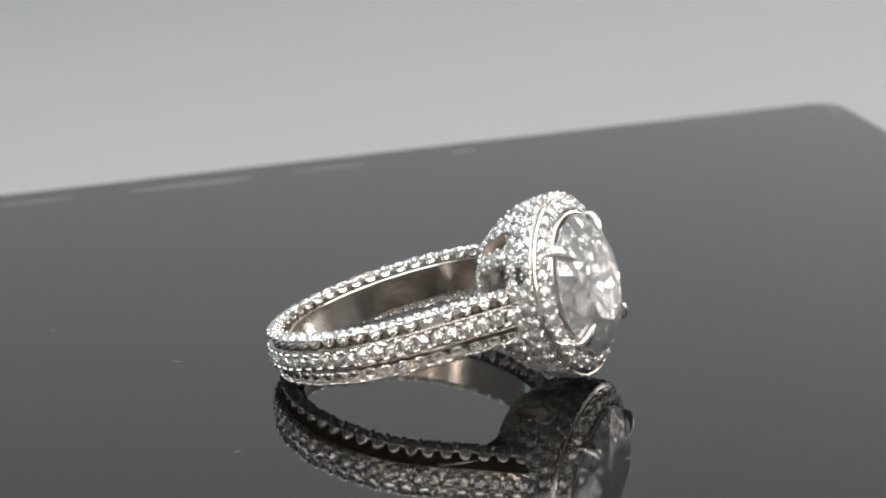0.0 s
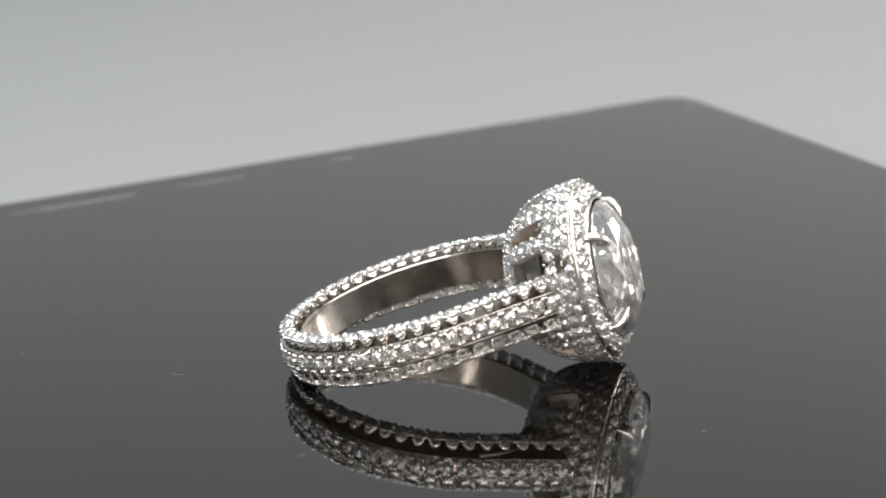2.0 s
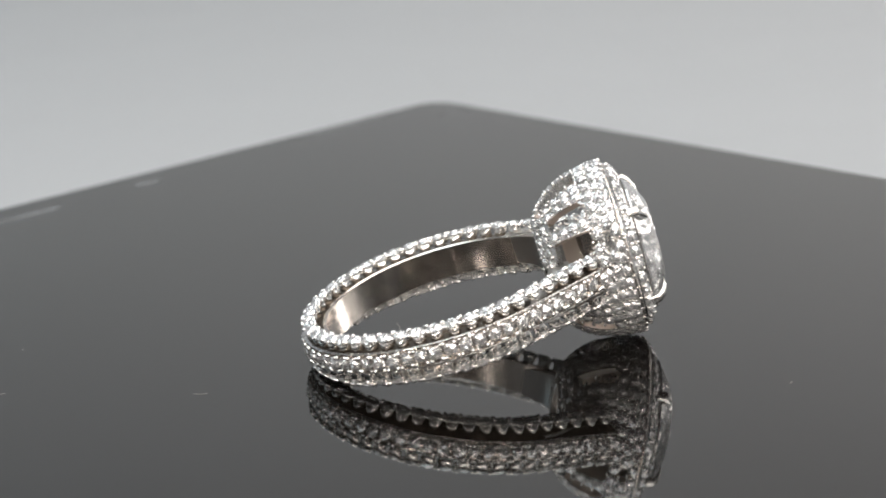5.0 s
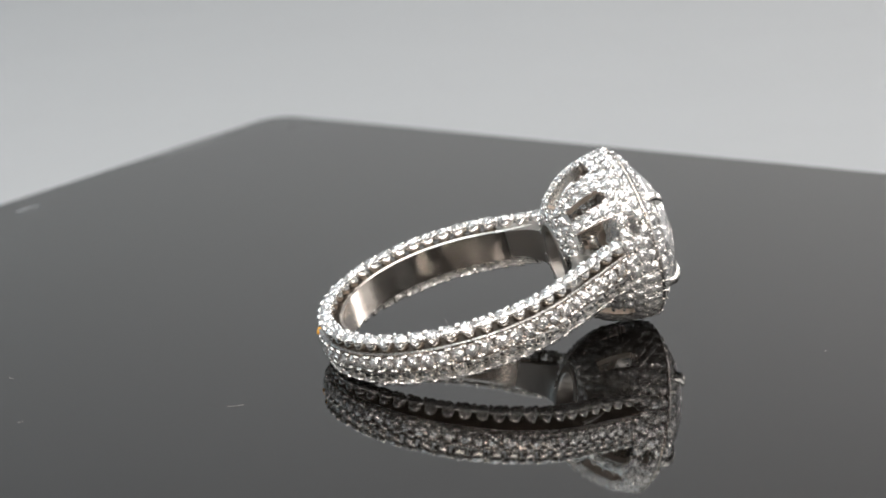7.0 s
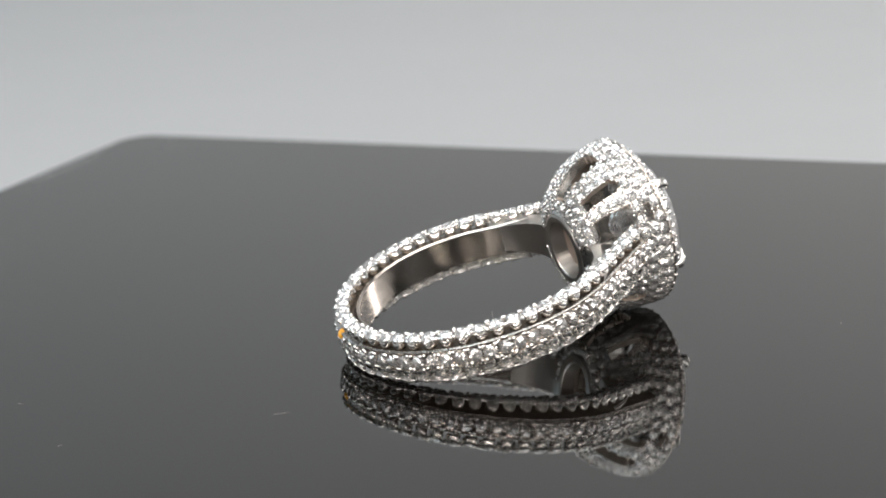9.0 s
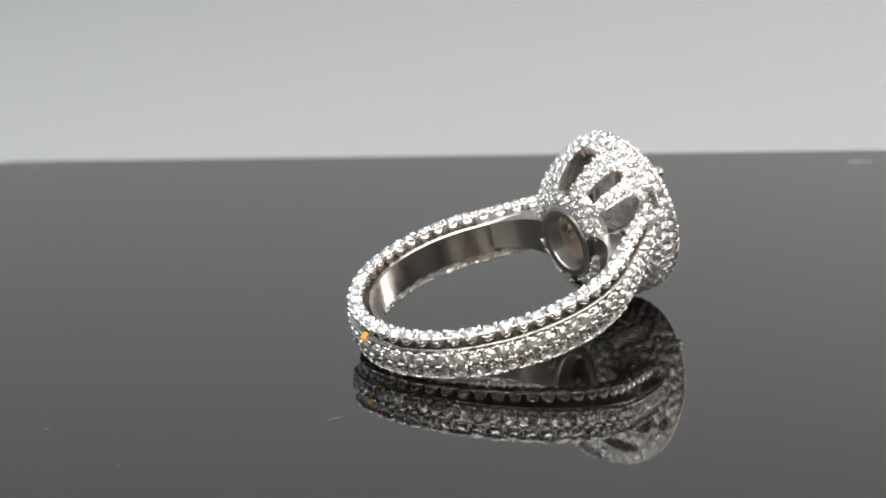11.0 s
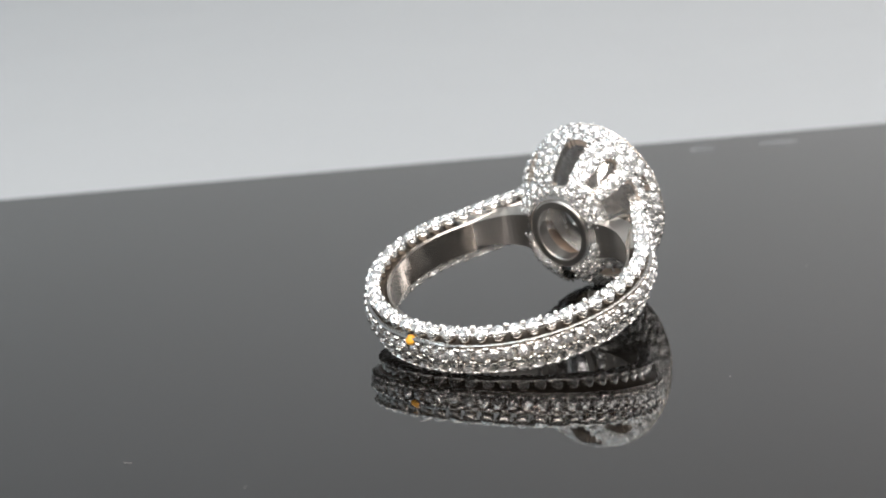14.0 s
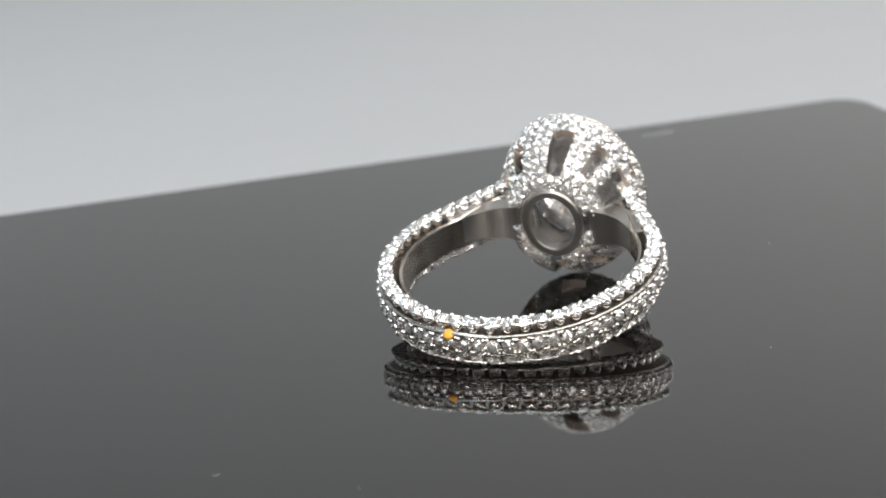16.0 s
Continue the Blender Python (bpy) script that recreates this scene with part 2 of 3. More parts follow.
class Beads:
    """Many tiny beads and claws, joined in one mesh."""
    def __init__(self):
        self.v, self.f, self.rnd = [], [], random.Random(7)
        bm = bmesh.new()
        bmesh.ops.create_icosphere(bm, subdivisions=1, radius=1.0)
        self.bv = [v.co.copy() for v in bm.verts]
        self.bf = [[v.index for v in f.verts] for f in bm.faces]
        bm.free()

    def add(self, m, sx, sy, sz):
        o = len(self.v)
        m = m @ Matrix.Translation((self.rnd.uniform(-0.03, 0.03), self.rnd.uniform(-0.03, 0.03), self.rnd.uniform(-0.03, 0.03)))
        m = m @ Matrix.Rotation(self.rnd.uniform(0, 6.28), 4, "Z") if sx == sy else m
        sx, sy, sz = (q * self.rnd.uniform(0.88, 1.18) for q in (sx, sy, sz))
        self.v += [tuple((m @ Vector((v.x * sx, v.y * sy, v.z * sz))) * MM) for v in self.bv]
        self.f += [[o + i for i in f] for f in self.bf]

    def cup(self, m, r, foot, wall, z0, z1, turn):
        """A half-round scallop under a stone, narrower at its foot, open to one side."""
        o, n = len(self.v), 11
        for k in range(n):
            a = math.pi * k / (n - 1)
            top = z1 - 0.30 * math.sin(a) ** 1.5
            slope = (r - foot) / (z1 - z0)
            for z, t in ((z0, 0.0), (top, 0.0), (top, wall), (z0, wall)):
                rr = foot + slope * (z - z0) - t
                self.v.append(tuple((m @ Vector((rr * math.cos(a), turn * rr * math.sin(a), z))) * MM))
        for k in range(n - 1):
            for q in range(4):
                self.f.append([o + 4 * k + q, o + 4 * k + (q + 1) % 4, o + 4 * k + 4 + (q + 1) % 4, o + 4 * k + 4 + q])

    def done(self, name, mat, parent, label):
        me = bpy.data.meshes.new(name)
        me.from_pydata(self.v, [], self.f)
        for p in me.polygons:
            p.use_smooth = True
        me.materials.append(mat)
        ob = new(name, me)
        ob.parent = parent
        return tagged(ob, label, kind="stuff")


def shank_path():
    """Stations round the shank: angle, inner point, outer point (x, y)."""
    out = []
    ca, sa = math.cos(radians(LEAVE)), math.sin(radians(LEAVE))
    leave = Vector((R_OUT * ca, R_OUT * sa))
    tang = Vector((sa, -ca))
    end = 7.7
    angles = [180 - k for k in range(0, 157, 2)]
    for a in angles:
        r = radians(a)
        inner = Vector((R_IN * math.cos(r), R_IN * math.sin(r)))
        if a >= LEAVE:
            outer = Vector((R_OUT * math.cos(r), R_OUT * math.sin(r)))
            way = Vector((math.sin(r), -math.cos(r)))
        else:
            u = (LEAVE - a) / (LEAVE - 24.0)
            outer = leave + tang * (end * u)
            way = tang
        if (outer - inner).length > 1.9:
            inner = outer - (outer - inner).normalized() * 1.9
        out.append((a, inner, outer, way))
    return out


PATH = shank_path()


def hang(p):
    """How far the lower edge row hangs below the plain width: a little less at the back, where the ring rests."""
    c = -p.x / math.hypot(p.x, p.y)
    return 0.58 - 0.41 * max(0.0, c) ** 2


def sag(p):
    """The whole band runs a little lower at the back."""
    return -0.15 * max(0.0, -p.x / math.hypot(p.x, p.y)) ** 2


def shank(ring):
    # profile: depth below the outer face, and height; None: the inner face
    prof = [(None, -0.84), (None, 0.84), (1.60, 0.93), (1.48, 0.91), (1.26, 0.62), (0.16, 0.60), (0.02, 0.57), (0.0, 0.52), (0.10, 0.48), (0.04, 0.0), (0.10, -0.48),
            (0.0, -0.52), (0.02, -0.57), (0.16, -0.60), (0.85, -0.66), (1.46, -0.86), (1.60, -0.88)]
    whole = [(i, o) for _, i, o, _ in PATH]
    # order: from one shoulder round the back to the other
    up = [(i, o) for i, o in reversed(whole)]
    dn = [(Vector((i.x, -i.y)), Vector((o.x, -o.y))) for i, o in whole[1:]]
    rows = up + dn
    pts = []
    for i, o in rows:
        thick = (o - i).length
        ring_row = []
        for d, z in prof:
            q = i if d is None else o - (o - i).normalized() * min(d, thick * 0.98)
            if -0.9 < z < -0.8:
                z += hang(o) - 0.50
            ring_row.append((q.x, q.y, z + sag(o) - (hang(o) if z < -0.61 else 0.21 if z < -0.4 else 0.0)))
        pts.append(ring_row)
    bm = bmesh.new()
    grid_mesh(bm, pts, closed_u=False, closed_v=True)
    bm.verts.ensure_lookup_table()
    n = len(prof)
    bm.faces.new([bm.verts[k] for k in range(n)])
    bm.faces.new([bm.verts[(len(pts) - 1) * n + k] for k in range(n)])
    ob = part("shank", bm, POLISHED, ring, "white gold shank, polished inside")
    # the rough seats of the stones are coloured dark for the shade in the gaps
    ob.data.materials.append(SEAT_SHADE)
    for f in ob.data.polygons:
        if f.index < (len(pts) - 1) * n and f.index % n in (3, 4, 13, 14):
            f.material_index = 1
    # plain plates that lead from the shoulders to the collar
    for side in (1, -1):
        bm = bmesh.new()
        rows = []
        for k in range(17):
            a = radians(19 + 2.3 * k) * side
            w = 0.84 + 0.20 * (1 - k / 16) ** 1.3
            low = 0.97 + 0.80 * (1 - k / 16) ** 1.3
            r0 = 8.253 - 0.68 * (1 - min(1, k / 9)) ** 2
            rows.append([(r * math.cos(a), r * math.sin(a), z) for r, z in ((r0, -low), (r0, w), (r0 + 1.5, w), (r0 + 1.5, -low))])
        grid_mesh(bm, rows, closed_u=False, closed_v=True)
        bm.verts.ensure_lookup_table()
        bm.faces.new([bm.verts[q] for q in range(4)])
        bm.faces.new([bm.verts[-1 - q] for q in range(4)])
        part("bridge", bm, SATIN, ob, "satin plate beside the collar")
    return ob


def outer_curve():
    """Even steps along the outer face, both sides: place, way, out."""
    pts = []
    for a, i, o, way in reversed([q for q in PATH if q[0] >= 24]):
        pts.append((o.copy(), (o - i).normalized()))
    for a, i, o, way in [q for q in PATH if q[0] >= 24][1:]:
        pts.append((Vector((o.x, -o.y)), Vector((o.x - i.x, -(o.y - i.y))).normalized()))
    length = [0.0]
    for k in range(1, len(pts)):
        length.append(length[-1] + (pts[k][0] - pts[k - 1][0]).length)
    return pts, length


def along(pts, length, step, shift=0.0):
    n = int(length[-1] / step)
    step = length[-1] / n
    out, k = [], 0
    for j in range(n):
        d = (j + 0.5 + shift) * step
        if d > length[-1]:
            break
        while k < len(length) - 2 and length[k + 1] < d:
            k += 1
        u = (d - length[k]) / (length[k + 1] - length[k])
        p = pts[k][0].lerp(pts[k + 1][0], u)
        way = (pts[k + 1][0] - pts[k][0]).normalized()
        out.append((p, way, Vector((way.y, -way.x)) if Vector((way.y, -way.x)).dot(pts[k][1]) > 0 else Vector((-way.y, way.x))))
    return out


def shank_stones(sh):
    pts, length = outer_curve()
    edge, mid = brilliant("edge_diamond", 10), brilliant("pave_diamond", 8)
    beads = Beads()
    # the two bevelled edge rows, each stone in a scalloped cup with paired claws
    for side in (1, -1):
        for p, way, out in along(pts, length, 1.22):
            w3, o3 = Vector((*way, 0)), Vector((*out, 0))
            nrm = (o3 * 0.14 + Vector((0, 0, side))).normalized()
            c = Vector((*p, 0)) - o3 * (0.58 if side > 0 else 0.95 - 0.42 * max(0.0, -p.x / 10) ** 2) + Vector((0, 0, sag(p) + (1.25 if side > 0 else -1.20 - hang(p))))
            m = frame_at(c + nrm * 0.12, nrm, w3)
            piece("edge_diamond", edge, sh, scaled(loose(m), random.uniform(1.04, 1.13)) @ Matrix.Rotation(random.uniform(0, 1), 4, "Z"))
            down = 1 if m.col[1].xyz.dot(o3) > 0 else -1
            for turn in (1, -1):
                beads.cup(m, 0.43, 0.41, 0.13, -0.77 if side > 0 else -1.05, 0.05, turn)
            for s1 in (1, -1):
                for s2, size in ((0.40 * down, 0.17), (-0.42 * down, 0.15)):
                    beads.add(m @ Matrix.Translation((0.49 * s1, s2, 0.03)), 0.14, 0.17, size)
            beads.add(m @ Matrix.Translation((0.61, -0.40 * down, -0.16)), 0.15, 0.15, 0.30)
    # one row of bead-set stones between the rails
    for p, way, out in along(pts, length, 0.98):
        w3, o3 = Vector((*way, 0)), Vector((*out, 0))
        c = Vector((*p, sag(p) - 0.11)) + o3 * 0.03
        m = frame_at(c, o3, w3)
        piece("pave_diamond", mid, sh, scaled(loose(m, 0.32), random.uniform(0.84, 0.92) * 1.09) @ Matrix.Rotation(random.uniform(0, 1), 4, "Z"))
        for s2 in (0.47, -0.47):
            beads.add(m @ Matrix.Translation((0.49 - 0.13, s2, 0.03)), 0.15, 0.15, 0.19)
            beads.add(m @ Matrix.Translation((0.49 + 0.13, s2, 0.03)), 0.15, 0.15, 0.19)
    beads.done("claw_setting", GOLD, sh, "small white gold claws and beads")
    # two thin polished rails
    for z in (0.58, -0.58):
        bm = bmesh.new()
        rows = []
        for (p, o) in pts:
            rows.append([(p.x + o.x * a, p.y + o.y * a, z + b + sag(p) - (0.21 if z < 0 else 0)) for a, b in ((-0.2, 0.035), (0.01, 0.03), (0.025, 0.0), (0.01, -0.03), (-0.2, -0.035))])
        grid_mesh(bm, rows, closed_u=False)
        part("rail", bm, BODY, sh, "thin polished rail", smooth=True)


# the bowl of the head: distance from the centre, half height, half breadth
BOWL = [(6.95, 2.62, 2.36), (7.2, 3.32, 2.86), (7.7, 4.12, 3.55), (8.5, 4.82, 4.15), (9.3, 5.28, 4.56), (10.1, 5.56, 4.85),
        (10.9, 5.74, 5.05), (11.7, 5.85, 5.20), (12.3, 5.90, 5.28)]
WINDOWS = (22, 50, 96, 130, 158, -50, -90, -130)
HALF = {22: (10, 2.4, 5.8), 158: (10, 2.4, 5.8), 50: (5.8, 2.3, 5.6), 130: (5.8, 2.3, 5.6), 90: (12, 0.9, 5.7), 96: (9.5, 1.3, 5.7)}


def bowl_at(u, a, lift=0.0):
    """u: 0 to 8 along the profile, a: degrees round the head."""
    k = min(int(u), len(BOWL) - 2)
    f = u - k
    x, h, b = (BOWL[k][i] * (1 - f) + BOWL[k + 1][i] * f for i in range(3))
    return Vector((x, (b + lift) * math.cos(radians(a)), (h + lift) * math.sin(radians(a)) + 0.10))


def bowl_frame(u, a):
    p = bowl_at(u, a)
    du = bowl_at(min(u + 0.05, 8), a) - bowl_at(max(u - 0.05, 0), a)
    da = bowl_at(u, a + 1) - bowl_at(u, a - 1)
    nrm = da.cross(du).normalized()
    if nrm.dot(Vector((0, p.y, p.z))) < 0:
        nrm = -nrm
    return p, nrm, da.normalized()


def in_window(u, a, margin=0.0):
    a = (a + 180) % 360 - 180
    for w in WINDOWS:
        half, lo, hi = HALF[abs(w)]
        da = abs((a - w + 180) % 360 - 180)
        if lo - margin * 0.1 < u < hi + margin * 0.1:
            # windows have rounded upper ends
            lim = half * (1.0 if u < hi - 0.9 else max(0.0, 1 - ((u - hi + 0.9) / 1.0) ** 2) ** 0.5)
            if da < lim + margin:
                return True
        if abs(w) in (22, 158) and (da / 5.6) ** 2 + ((u - 6.85) / 0.75) ** 2 < (1 + margin * 0.12) ** 2:
            return True
    return False


def basket(ring):
    bm = bmesh.new()
    NA, NU = 180, 48
    rows_o = [[bowl_at(8 * j / NU, 360 * i / NA) for j in range(NU + 1)] for i in range(NA)]
    grid_mesh(bm, rows_o, keep=lambda i, j: not in_window(8 * (j + 0.5) / NU, 360 * (i + 0.5) / NA))
    bmesh.ops.recalc_face_normals(bm, faces=bm.faces)
    bmesh.ops.solidify(bm, geom=list(bm.faces), thickness=0.55)
    ob = part("basket", bm, BODY, ring, "openwork white gold basket with oval windows")
    # the inner faces take a warmer, paler gold than the outside
    ob.data.materials.append(LINING)
    for f in ob.data.polygons:
        if f.normal.dot(Vector((0, f.center.y, f.center.z))) < 0:
            f.material_index = 1
    # polished oval collar at the finger's side
    bm = bmesh.new()
    rows = []
    sect = [(6.95, 0.0), (6.87, 0.04), (6.85, 0.09), (6.86, 0.46), (6.90, 0.54), (7.06, 0.68), (7.5, 0.90), (7.95, 0.2), (7.95, 0.0)]
    for i in range(48):
        a = 2 * math.pi * i / 48
        rows.append([(x, (1.74 + t) * math.cos(a), (2.05 + t) * math.sin(a)) for x, t in sect])
    grid_mesh(bm, rows, closed_v=True)
    part("collar", bm, SATIN, ob, "polished oval collar")
    stone = brilliant("melee_diamond", 8)
    beads = Beads()
    for u, size in ((0.85, 0.62), (1.65, 0.68), (2.5, 0.72), (3.35, 0.74), (4.2, 0.76), (5.05, 0.78), (5.95, 0.80), (6.85, 0.82), (7.65, 0.74)):
        # stretches of metal between the windows
        solid = [not in_window(u, q * 0.5, 0.6) for q in range(720)]
        runs, start = [], None
        first = next((q for q in range(720) if not solid[q]), None)
        order = range(720) if first is None else range(first, first + 720)
        for q in order:
            if solid[q % 720] and start is None:
                start = q
            if not solid[q % 720] and start is not None:
                runs.append((start, q))
                start = None
        if start is not None:
            runs.append((start, order[-1] + 1))
        for q0, q1 in runs:
            arc = [0.0]
            for q in range(q0, q1):
                arc.append(arc[-1] + (bowl_at(u, (q + 1) * 0.5) - bowl_at(u, q * 0.5)).length)
            n = int(arc[-1] / (size * (1.16 if arc[-1] > 2.2 else 0.92)) + 0.5)
            if n == 0:
                continue
            for j in range(n):
                want = (j + 0.5) * arc[-1] / n
                a = (q0 + next(i for i, d in enumerate(arc) if d >= want)) * 0.5
                if abs(math.sin(radians(a))) < 0.2 and u < 5.5:
                    continue
                p, nrm, along_a = bowl_frame(u, a)
                m = frame_at(p + nrm * 0.08, nrm, along_a)
                d = min(size * 1.06, arc[-1] / n * 1.03)
                piece("melee_diamond", stone, ob, scaled(loose(m, 0.14), d) @ Matrix.Rotation(random.uniform(0, 1), 4, "Z"))
                for s2 in (0.46, -0.46):
                    beads.add(m @ Matrix.Translation((0.5 * arc[-1] / n, d * s2, 0.03)), 0.11, 0.11, 0.13)
                    if j == 0:
                        beads.add(m @ Matrix.Translation((-0.5 * arc[-1] / n, d * s2, 0.03)), 0.11, 0.11, 0.13)
    beads.done("bead_setting", GOLD, ob, "tiny white gold beads")
    return ob


def oval(x, h, b, n=96):
    return [Vector((x, b * math.cos(2 * math.pi * k / n), h * math.sin(2 * math.pi * k / n) + 0.10)) for k in range(n)]


def halo(ring):
    bm = bmesh.new()
    sect = [(12.25, 5.50, 4.98), (12.32, 5.88, 5.31), (12.40, 5.95, 5.37), (12.47, 5.97, 5.39), (12.54, 5.93, 5.35), (12.60, 5.78, 5.26),
            (12.72, 5.70, 5.18), (13.06, 4.84, 4.32), (13.36, 4.70, 4.18), (13.38, 4.62, 4.10), (13.30, 4.54, 4.02), (12.75, 4.42, 3.92), (11.85, 4.9, 4.4)]
    n = 96
    rows = [[(x, b * math.cos(2 * math.pi * k / n), h * math.sin(2 * math.pi * k / n) + 0.10) for x, h, b in sect] for k in range(n)]
    grid_mesh(bm, rows, closed_v=True)
    ob = part("halo", bm, BODY, ring, "white gold halo rim with thin polished rail", smooth=False)
    bm = bmesh.new()
    n = 120
    rows = []
    for k in range(n):
        c, sn = math.cos(2 * math.pi * k / n), math.sin(2 * math.pi * k / n)
        rows.append([(12.46 + 0.09 * math.cos(q), (5.40 + 0.09 * math.sin(q)) * c, (5.98 + 0.09 * math.sin(q)) * sn + 0.10) for q in [math.pi * w / 4 for w in range(8)]])
    grid_mesh(bm, rows, closed_v=True)
    part("rail", bm, POLISHED, ob, "thin polished rail", smooth=True)
    stone = brilliant("halo_diamond", 8)
    beads = Beads()
    for x, h, b, size, n in ((12.98, 5.22, 4.70, 0.92, 32),):
        pts = oval(x, h, b, 720)
        total = sum((pts[k] - pts[k - 1]).length for k in range(720))
        acc, j = 0.0, 0
        for k in range(720):
            if acc >= j * total / n:
                j += 1
                p = pts[k]
                way = (pts[(k + 1) % 720] - p).normalized()
                out = Vector((0, p.y / b ** 2, p.z / h ** 2)).normalized()
                nrm = (out * 0.55 + Vector((0.83, 0, 0))).normalized()
                m = frame_at(p + nrm * 0.04, nrm, way)
                piece("halo_diamond", stone, ob, scaled(loose(m), size) @ Matrix.Rotation(random.uniform(0, 1), 4, "Z"))
                for s2 in (0.5, -0.5):
                    beads.add(m @ Matrix.Translation((size * 0.56, size * s2 * 0.8, 0.04)), 0.13, 0.13, 0.17)
            acc += (pts[(k + 1) % 720] - pts[k]).length
    beads.done("bead_setting", GOLD, ob, "tiny white gold beads")
    return ob


STONE_X, STONE_H, STONE_B = 13.58, 4.62, 4.08


def centre_stone(ring):
    bm = bmesh.new()

    def ring_of(x, k, n, shift=0.0):
        return [bm.verts.new((x, STONE_B * k * math.cos(2 * math.pi * (i + shift) / n), STONE_H * k * math.sin(2 * math.pi * (i + shift) / n))) for i in range(n)]
    n = 16
    table = ring_of(STONE_X + 1.15, 0.58, 8, 0.0)
    kite = ring_of(STONE_X + 0.74, 0.79, 8, 0.5)
    g0 = ring_of(STONE_X + 0.06, 1.0, n)
    g1 = ring_of(STONE_X - 0.06, 1.0, n)
    # pavilion in three tiers of crossing facets
    p1 = ring_of(STONE_X - 0.95, 0.72, n, 0.5)
    p2 = ring_of(STONE_X - 1.80, 0.44, n, 0.0)
    p3 = ring_of(STONE_X - 2.50, 0.19, n, 0.5)
    culet = bm.verts.new((STONE_X - 2.95, 0, 0))
    bm.faces.new(table)
    for i in range(8):
        j = (i + 1) % 8
        bm.faces.new((table[i], table[j], kite[i]))
        bm.faces.new((table[i], kite[i], g0[2 * i], kite[i - 1]))
        bm.faces.new((kite[i], g0[2 * i], g0[2 * i + 1]))
        bm.faces.new((kite[i], g0[2 * i + 1], g0[(2 * i + 2) % n]))
    for i in range(n):
        j = (i + 1) % n
        bm.faces.new((g0[i], g0[j], g1[j], g1[i]))
        bm.faces.new((g1[i], g1[j], p1[i]))
        bm.faces.new((p1[i], g1[j], p1[j]))
        bm.faces.new((p1[i], p1[j], p2[j]))
        bm.faces.new((p1[i], p2[j], p2[i]))
        bm.faces.new((p2[i], p2[j], p3[i]))
        bm.faces.new((p3[i], p2[j], p3[j]))
        bm.faces.new((p3[i], p3[j], culet))
    part("centre_diamond", bm, CENTRE, ring, "large clear oval brilliant-cut diamond")
    # four claws that reach over the stone's edge
    for a in (radians(54), radians(139), radians(-42), radians(-140)):
        y, z = math.cos(a), math.sin(a)
        pts = ((12.3, 1.00, 0.30), (13.2, 1.05, 0.34), (13.8, 1.04, 0.36), (14.15, 0.96, 0.36), (14.36, 0.85, 0.29), (14.46, 0.74, 0.12))
        bm = bmesh.new()
        rows = []
        for x, k, r in pts:
            c = Vector((x, STONE_B * k * y, STONE_H * k * z))
            side = Vector((0, -z, y))
            out = Vector((0.35, y, z)).normalized()
            rows.append([c + side * (r * math.cos(t)) + out * (0.75 * r * math.sin(t)) for t in [2 * math.pi * q / 8 for q in range(8)]])
        grid_mesh(bm, rows, closed_u=False, closed_v=True)
        bm.verts.ensure_lookup_table()
        bm.faces.new([bm.verts[(len(pts) - 1) * 8 + q] for q in range(8)])
        part("prong", bm, GOLD, ring, "polished claw prong", smooth=True)


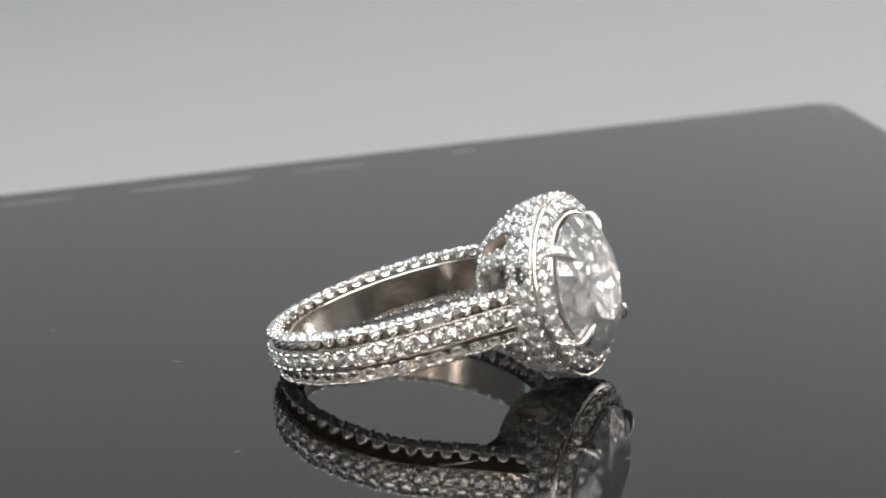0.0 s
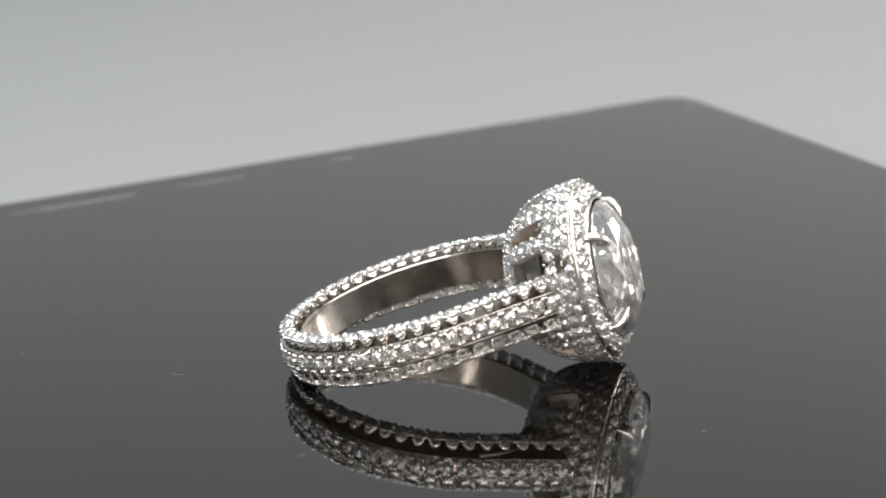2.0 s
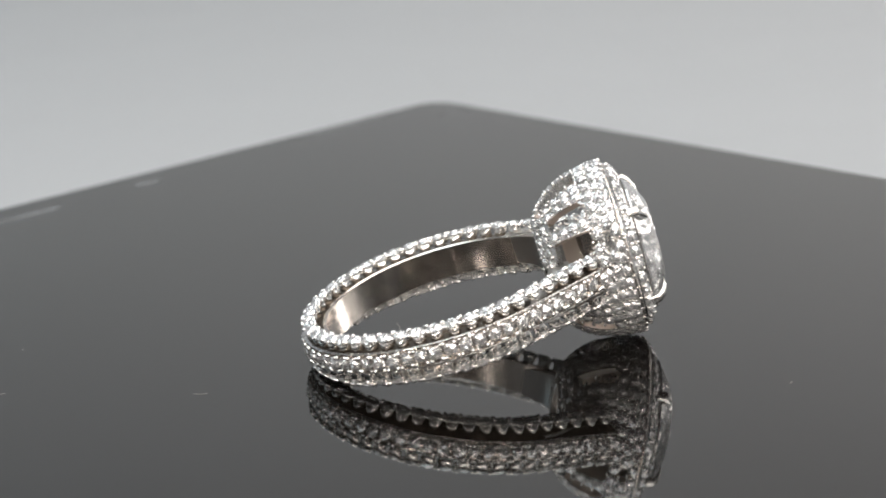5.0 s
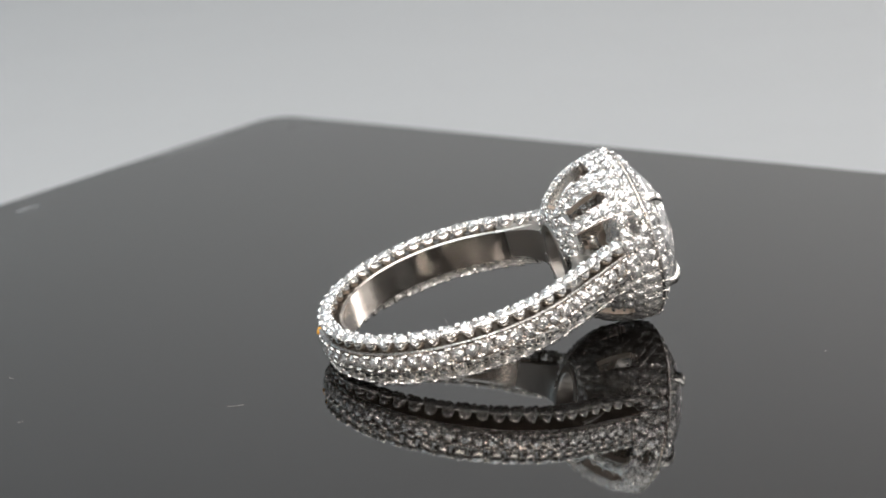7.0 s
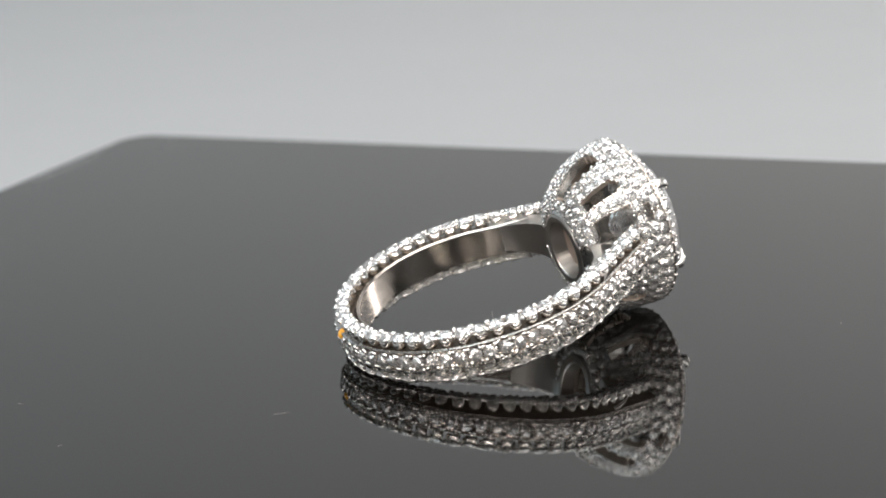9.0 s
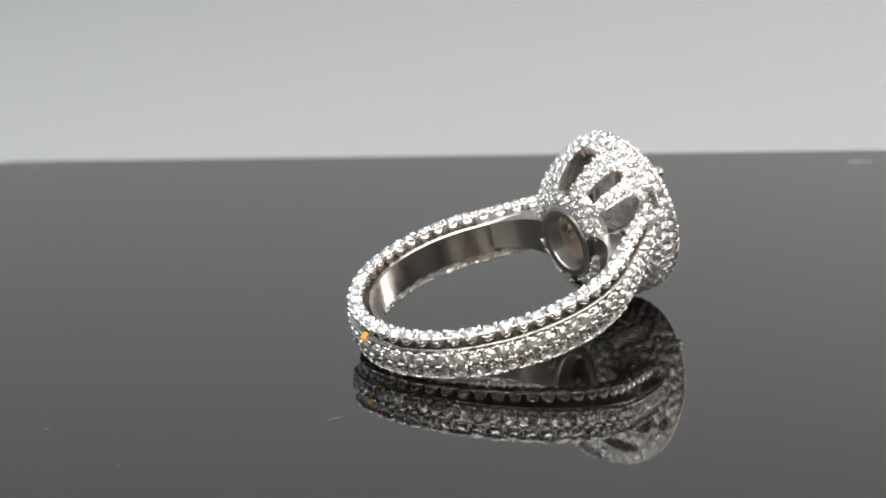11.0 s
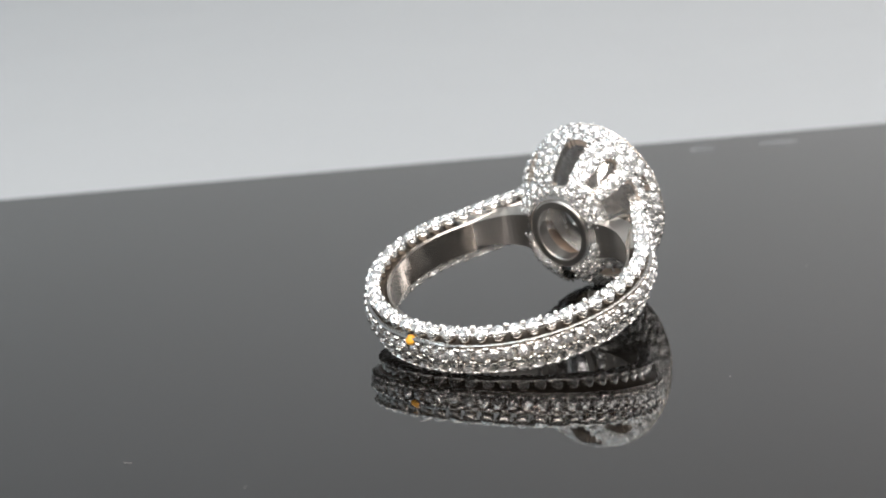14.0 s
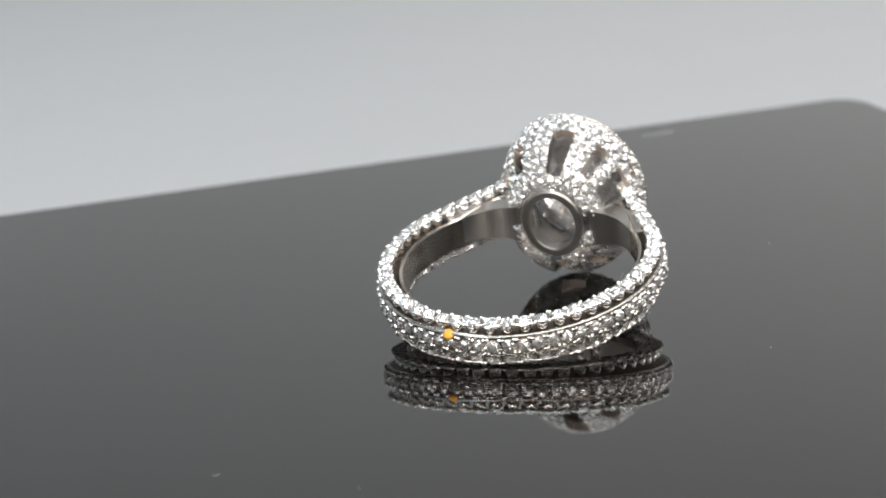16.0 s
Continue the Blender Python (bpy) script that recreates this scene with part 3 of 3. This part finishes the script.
def diamond_ring():
    ring = new("diamond_ring")
    tagged(ring, "white gold ring with oval diamond, lying on a black stand", "ring")
    sh = shank(ring)
    shank_stones(sh)
    basket(ring)
    halo(ring)
    centre_stone(ring)
    bm = bmesh.new()
    a = math.atan2(1.5, -9.0)
    c = Vector((9.98 * math.cos(a), 9.98 * math.sin(a), 0.44))
    bmesh.ops.create_icosphere(bm, subdivisions=2, radius=0.43, matrix=frame_at(c, (math.cos(a), math.sin(a), 0.9), (-math.sin(a), math.cos(a), 0)) @ Matrix.Diagonal((0.95, 0.85, 0.36, 1)))
    part("wax_spot", bm, ORANGE, sh, "small orange wax spot", smooth=True)
    # plain bright strip at the back, where the rail widens
    bm = bmesh.new()
    rows = []
    for k in range(21):
        t = radians(150 + 38 * k / 20)
        w = 0.16 * math.sin(math.pi * k / 20) ** 0.5
        rows.append([(r * math.cos(t), r * math.sin(t), 0.44 + z) for r, z in ((9.7, w), (10.02, w), (10.06, 0.0), (10.04, -w), (9.7, -w))])
    grid_mesh(bm, rows, closed_u=False)
    part("sizing_strip", bm, BODY, sh, "plain polished strip", smooth=True)
    return ring


ring_thing = diamond_ring()

# ---- lint on the stand ----
LINT_AT = ((-18.1, -4.8, 1.0, -32), (-8.8, -22.2, 0.4, 10), (-27.0, 11.7, 0.5, -80), (-29.9, 2.8, 0.35, 0), (15.5, -23.8, 0.3, 30))


def lint_fibre(length, seed):
    rnd = random.Random(seed)
    bm = bmesh.new()
    rows = []
    bend = rnd.uniform(-0.9, 0.9)
    for k in range(8):
        u = k / 7 - 0.5
        c = Vector((u * length, bend * u * u * length, 0.02 + 0.008 * math.cos(6 * u)))
        rows.append([c + Vector((0, 0.016 * math.cos(q), 0.016 * math.sin(q))) for q in (0, 1.57, 3.14, 4.71)])
    grid_mesh(bm, rows, closed_u=False, closed_v=True)
    return part("lint_fibre", bm, LINT)


lint = []
for k, (x, y, size, turn) in enumerate(LINT_AT):
    fibre = tagged(lint_fibre(size, k), "tiny pale lint fibre lying on the black stand", "lint", "lint on the stand")
    lint.append((fibre, pose(x * MM, y * MM, 0, 0, 0, turn)))
hair = tagged(lint_fibre(0.7, 11), "thin pale fibre caught upright between the ring's stones", "lint")
lint.append((hair, pose(-6.44 * MM, -12.69 * MM, 4.70 * MM, 0, 62, 30)))


def motions():
    """The stand turns, and what lies on it turns with it."""
    for thing, base in [(display_stand, Matrix()), (ring_thing, RING_POSE)] + lint:
        walk(thing, [(t, Matrix.Rotation(radians(turn), 4, "Z") @ base) for t, _, _, turn in WAY])


motions()
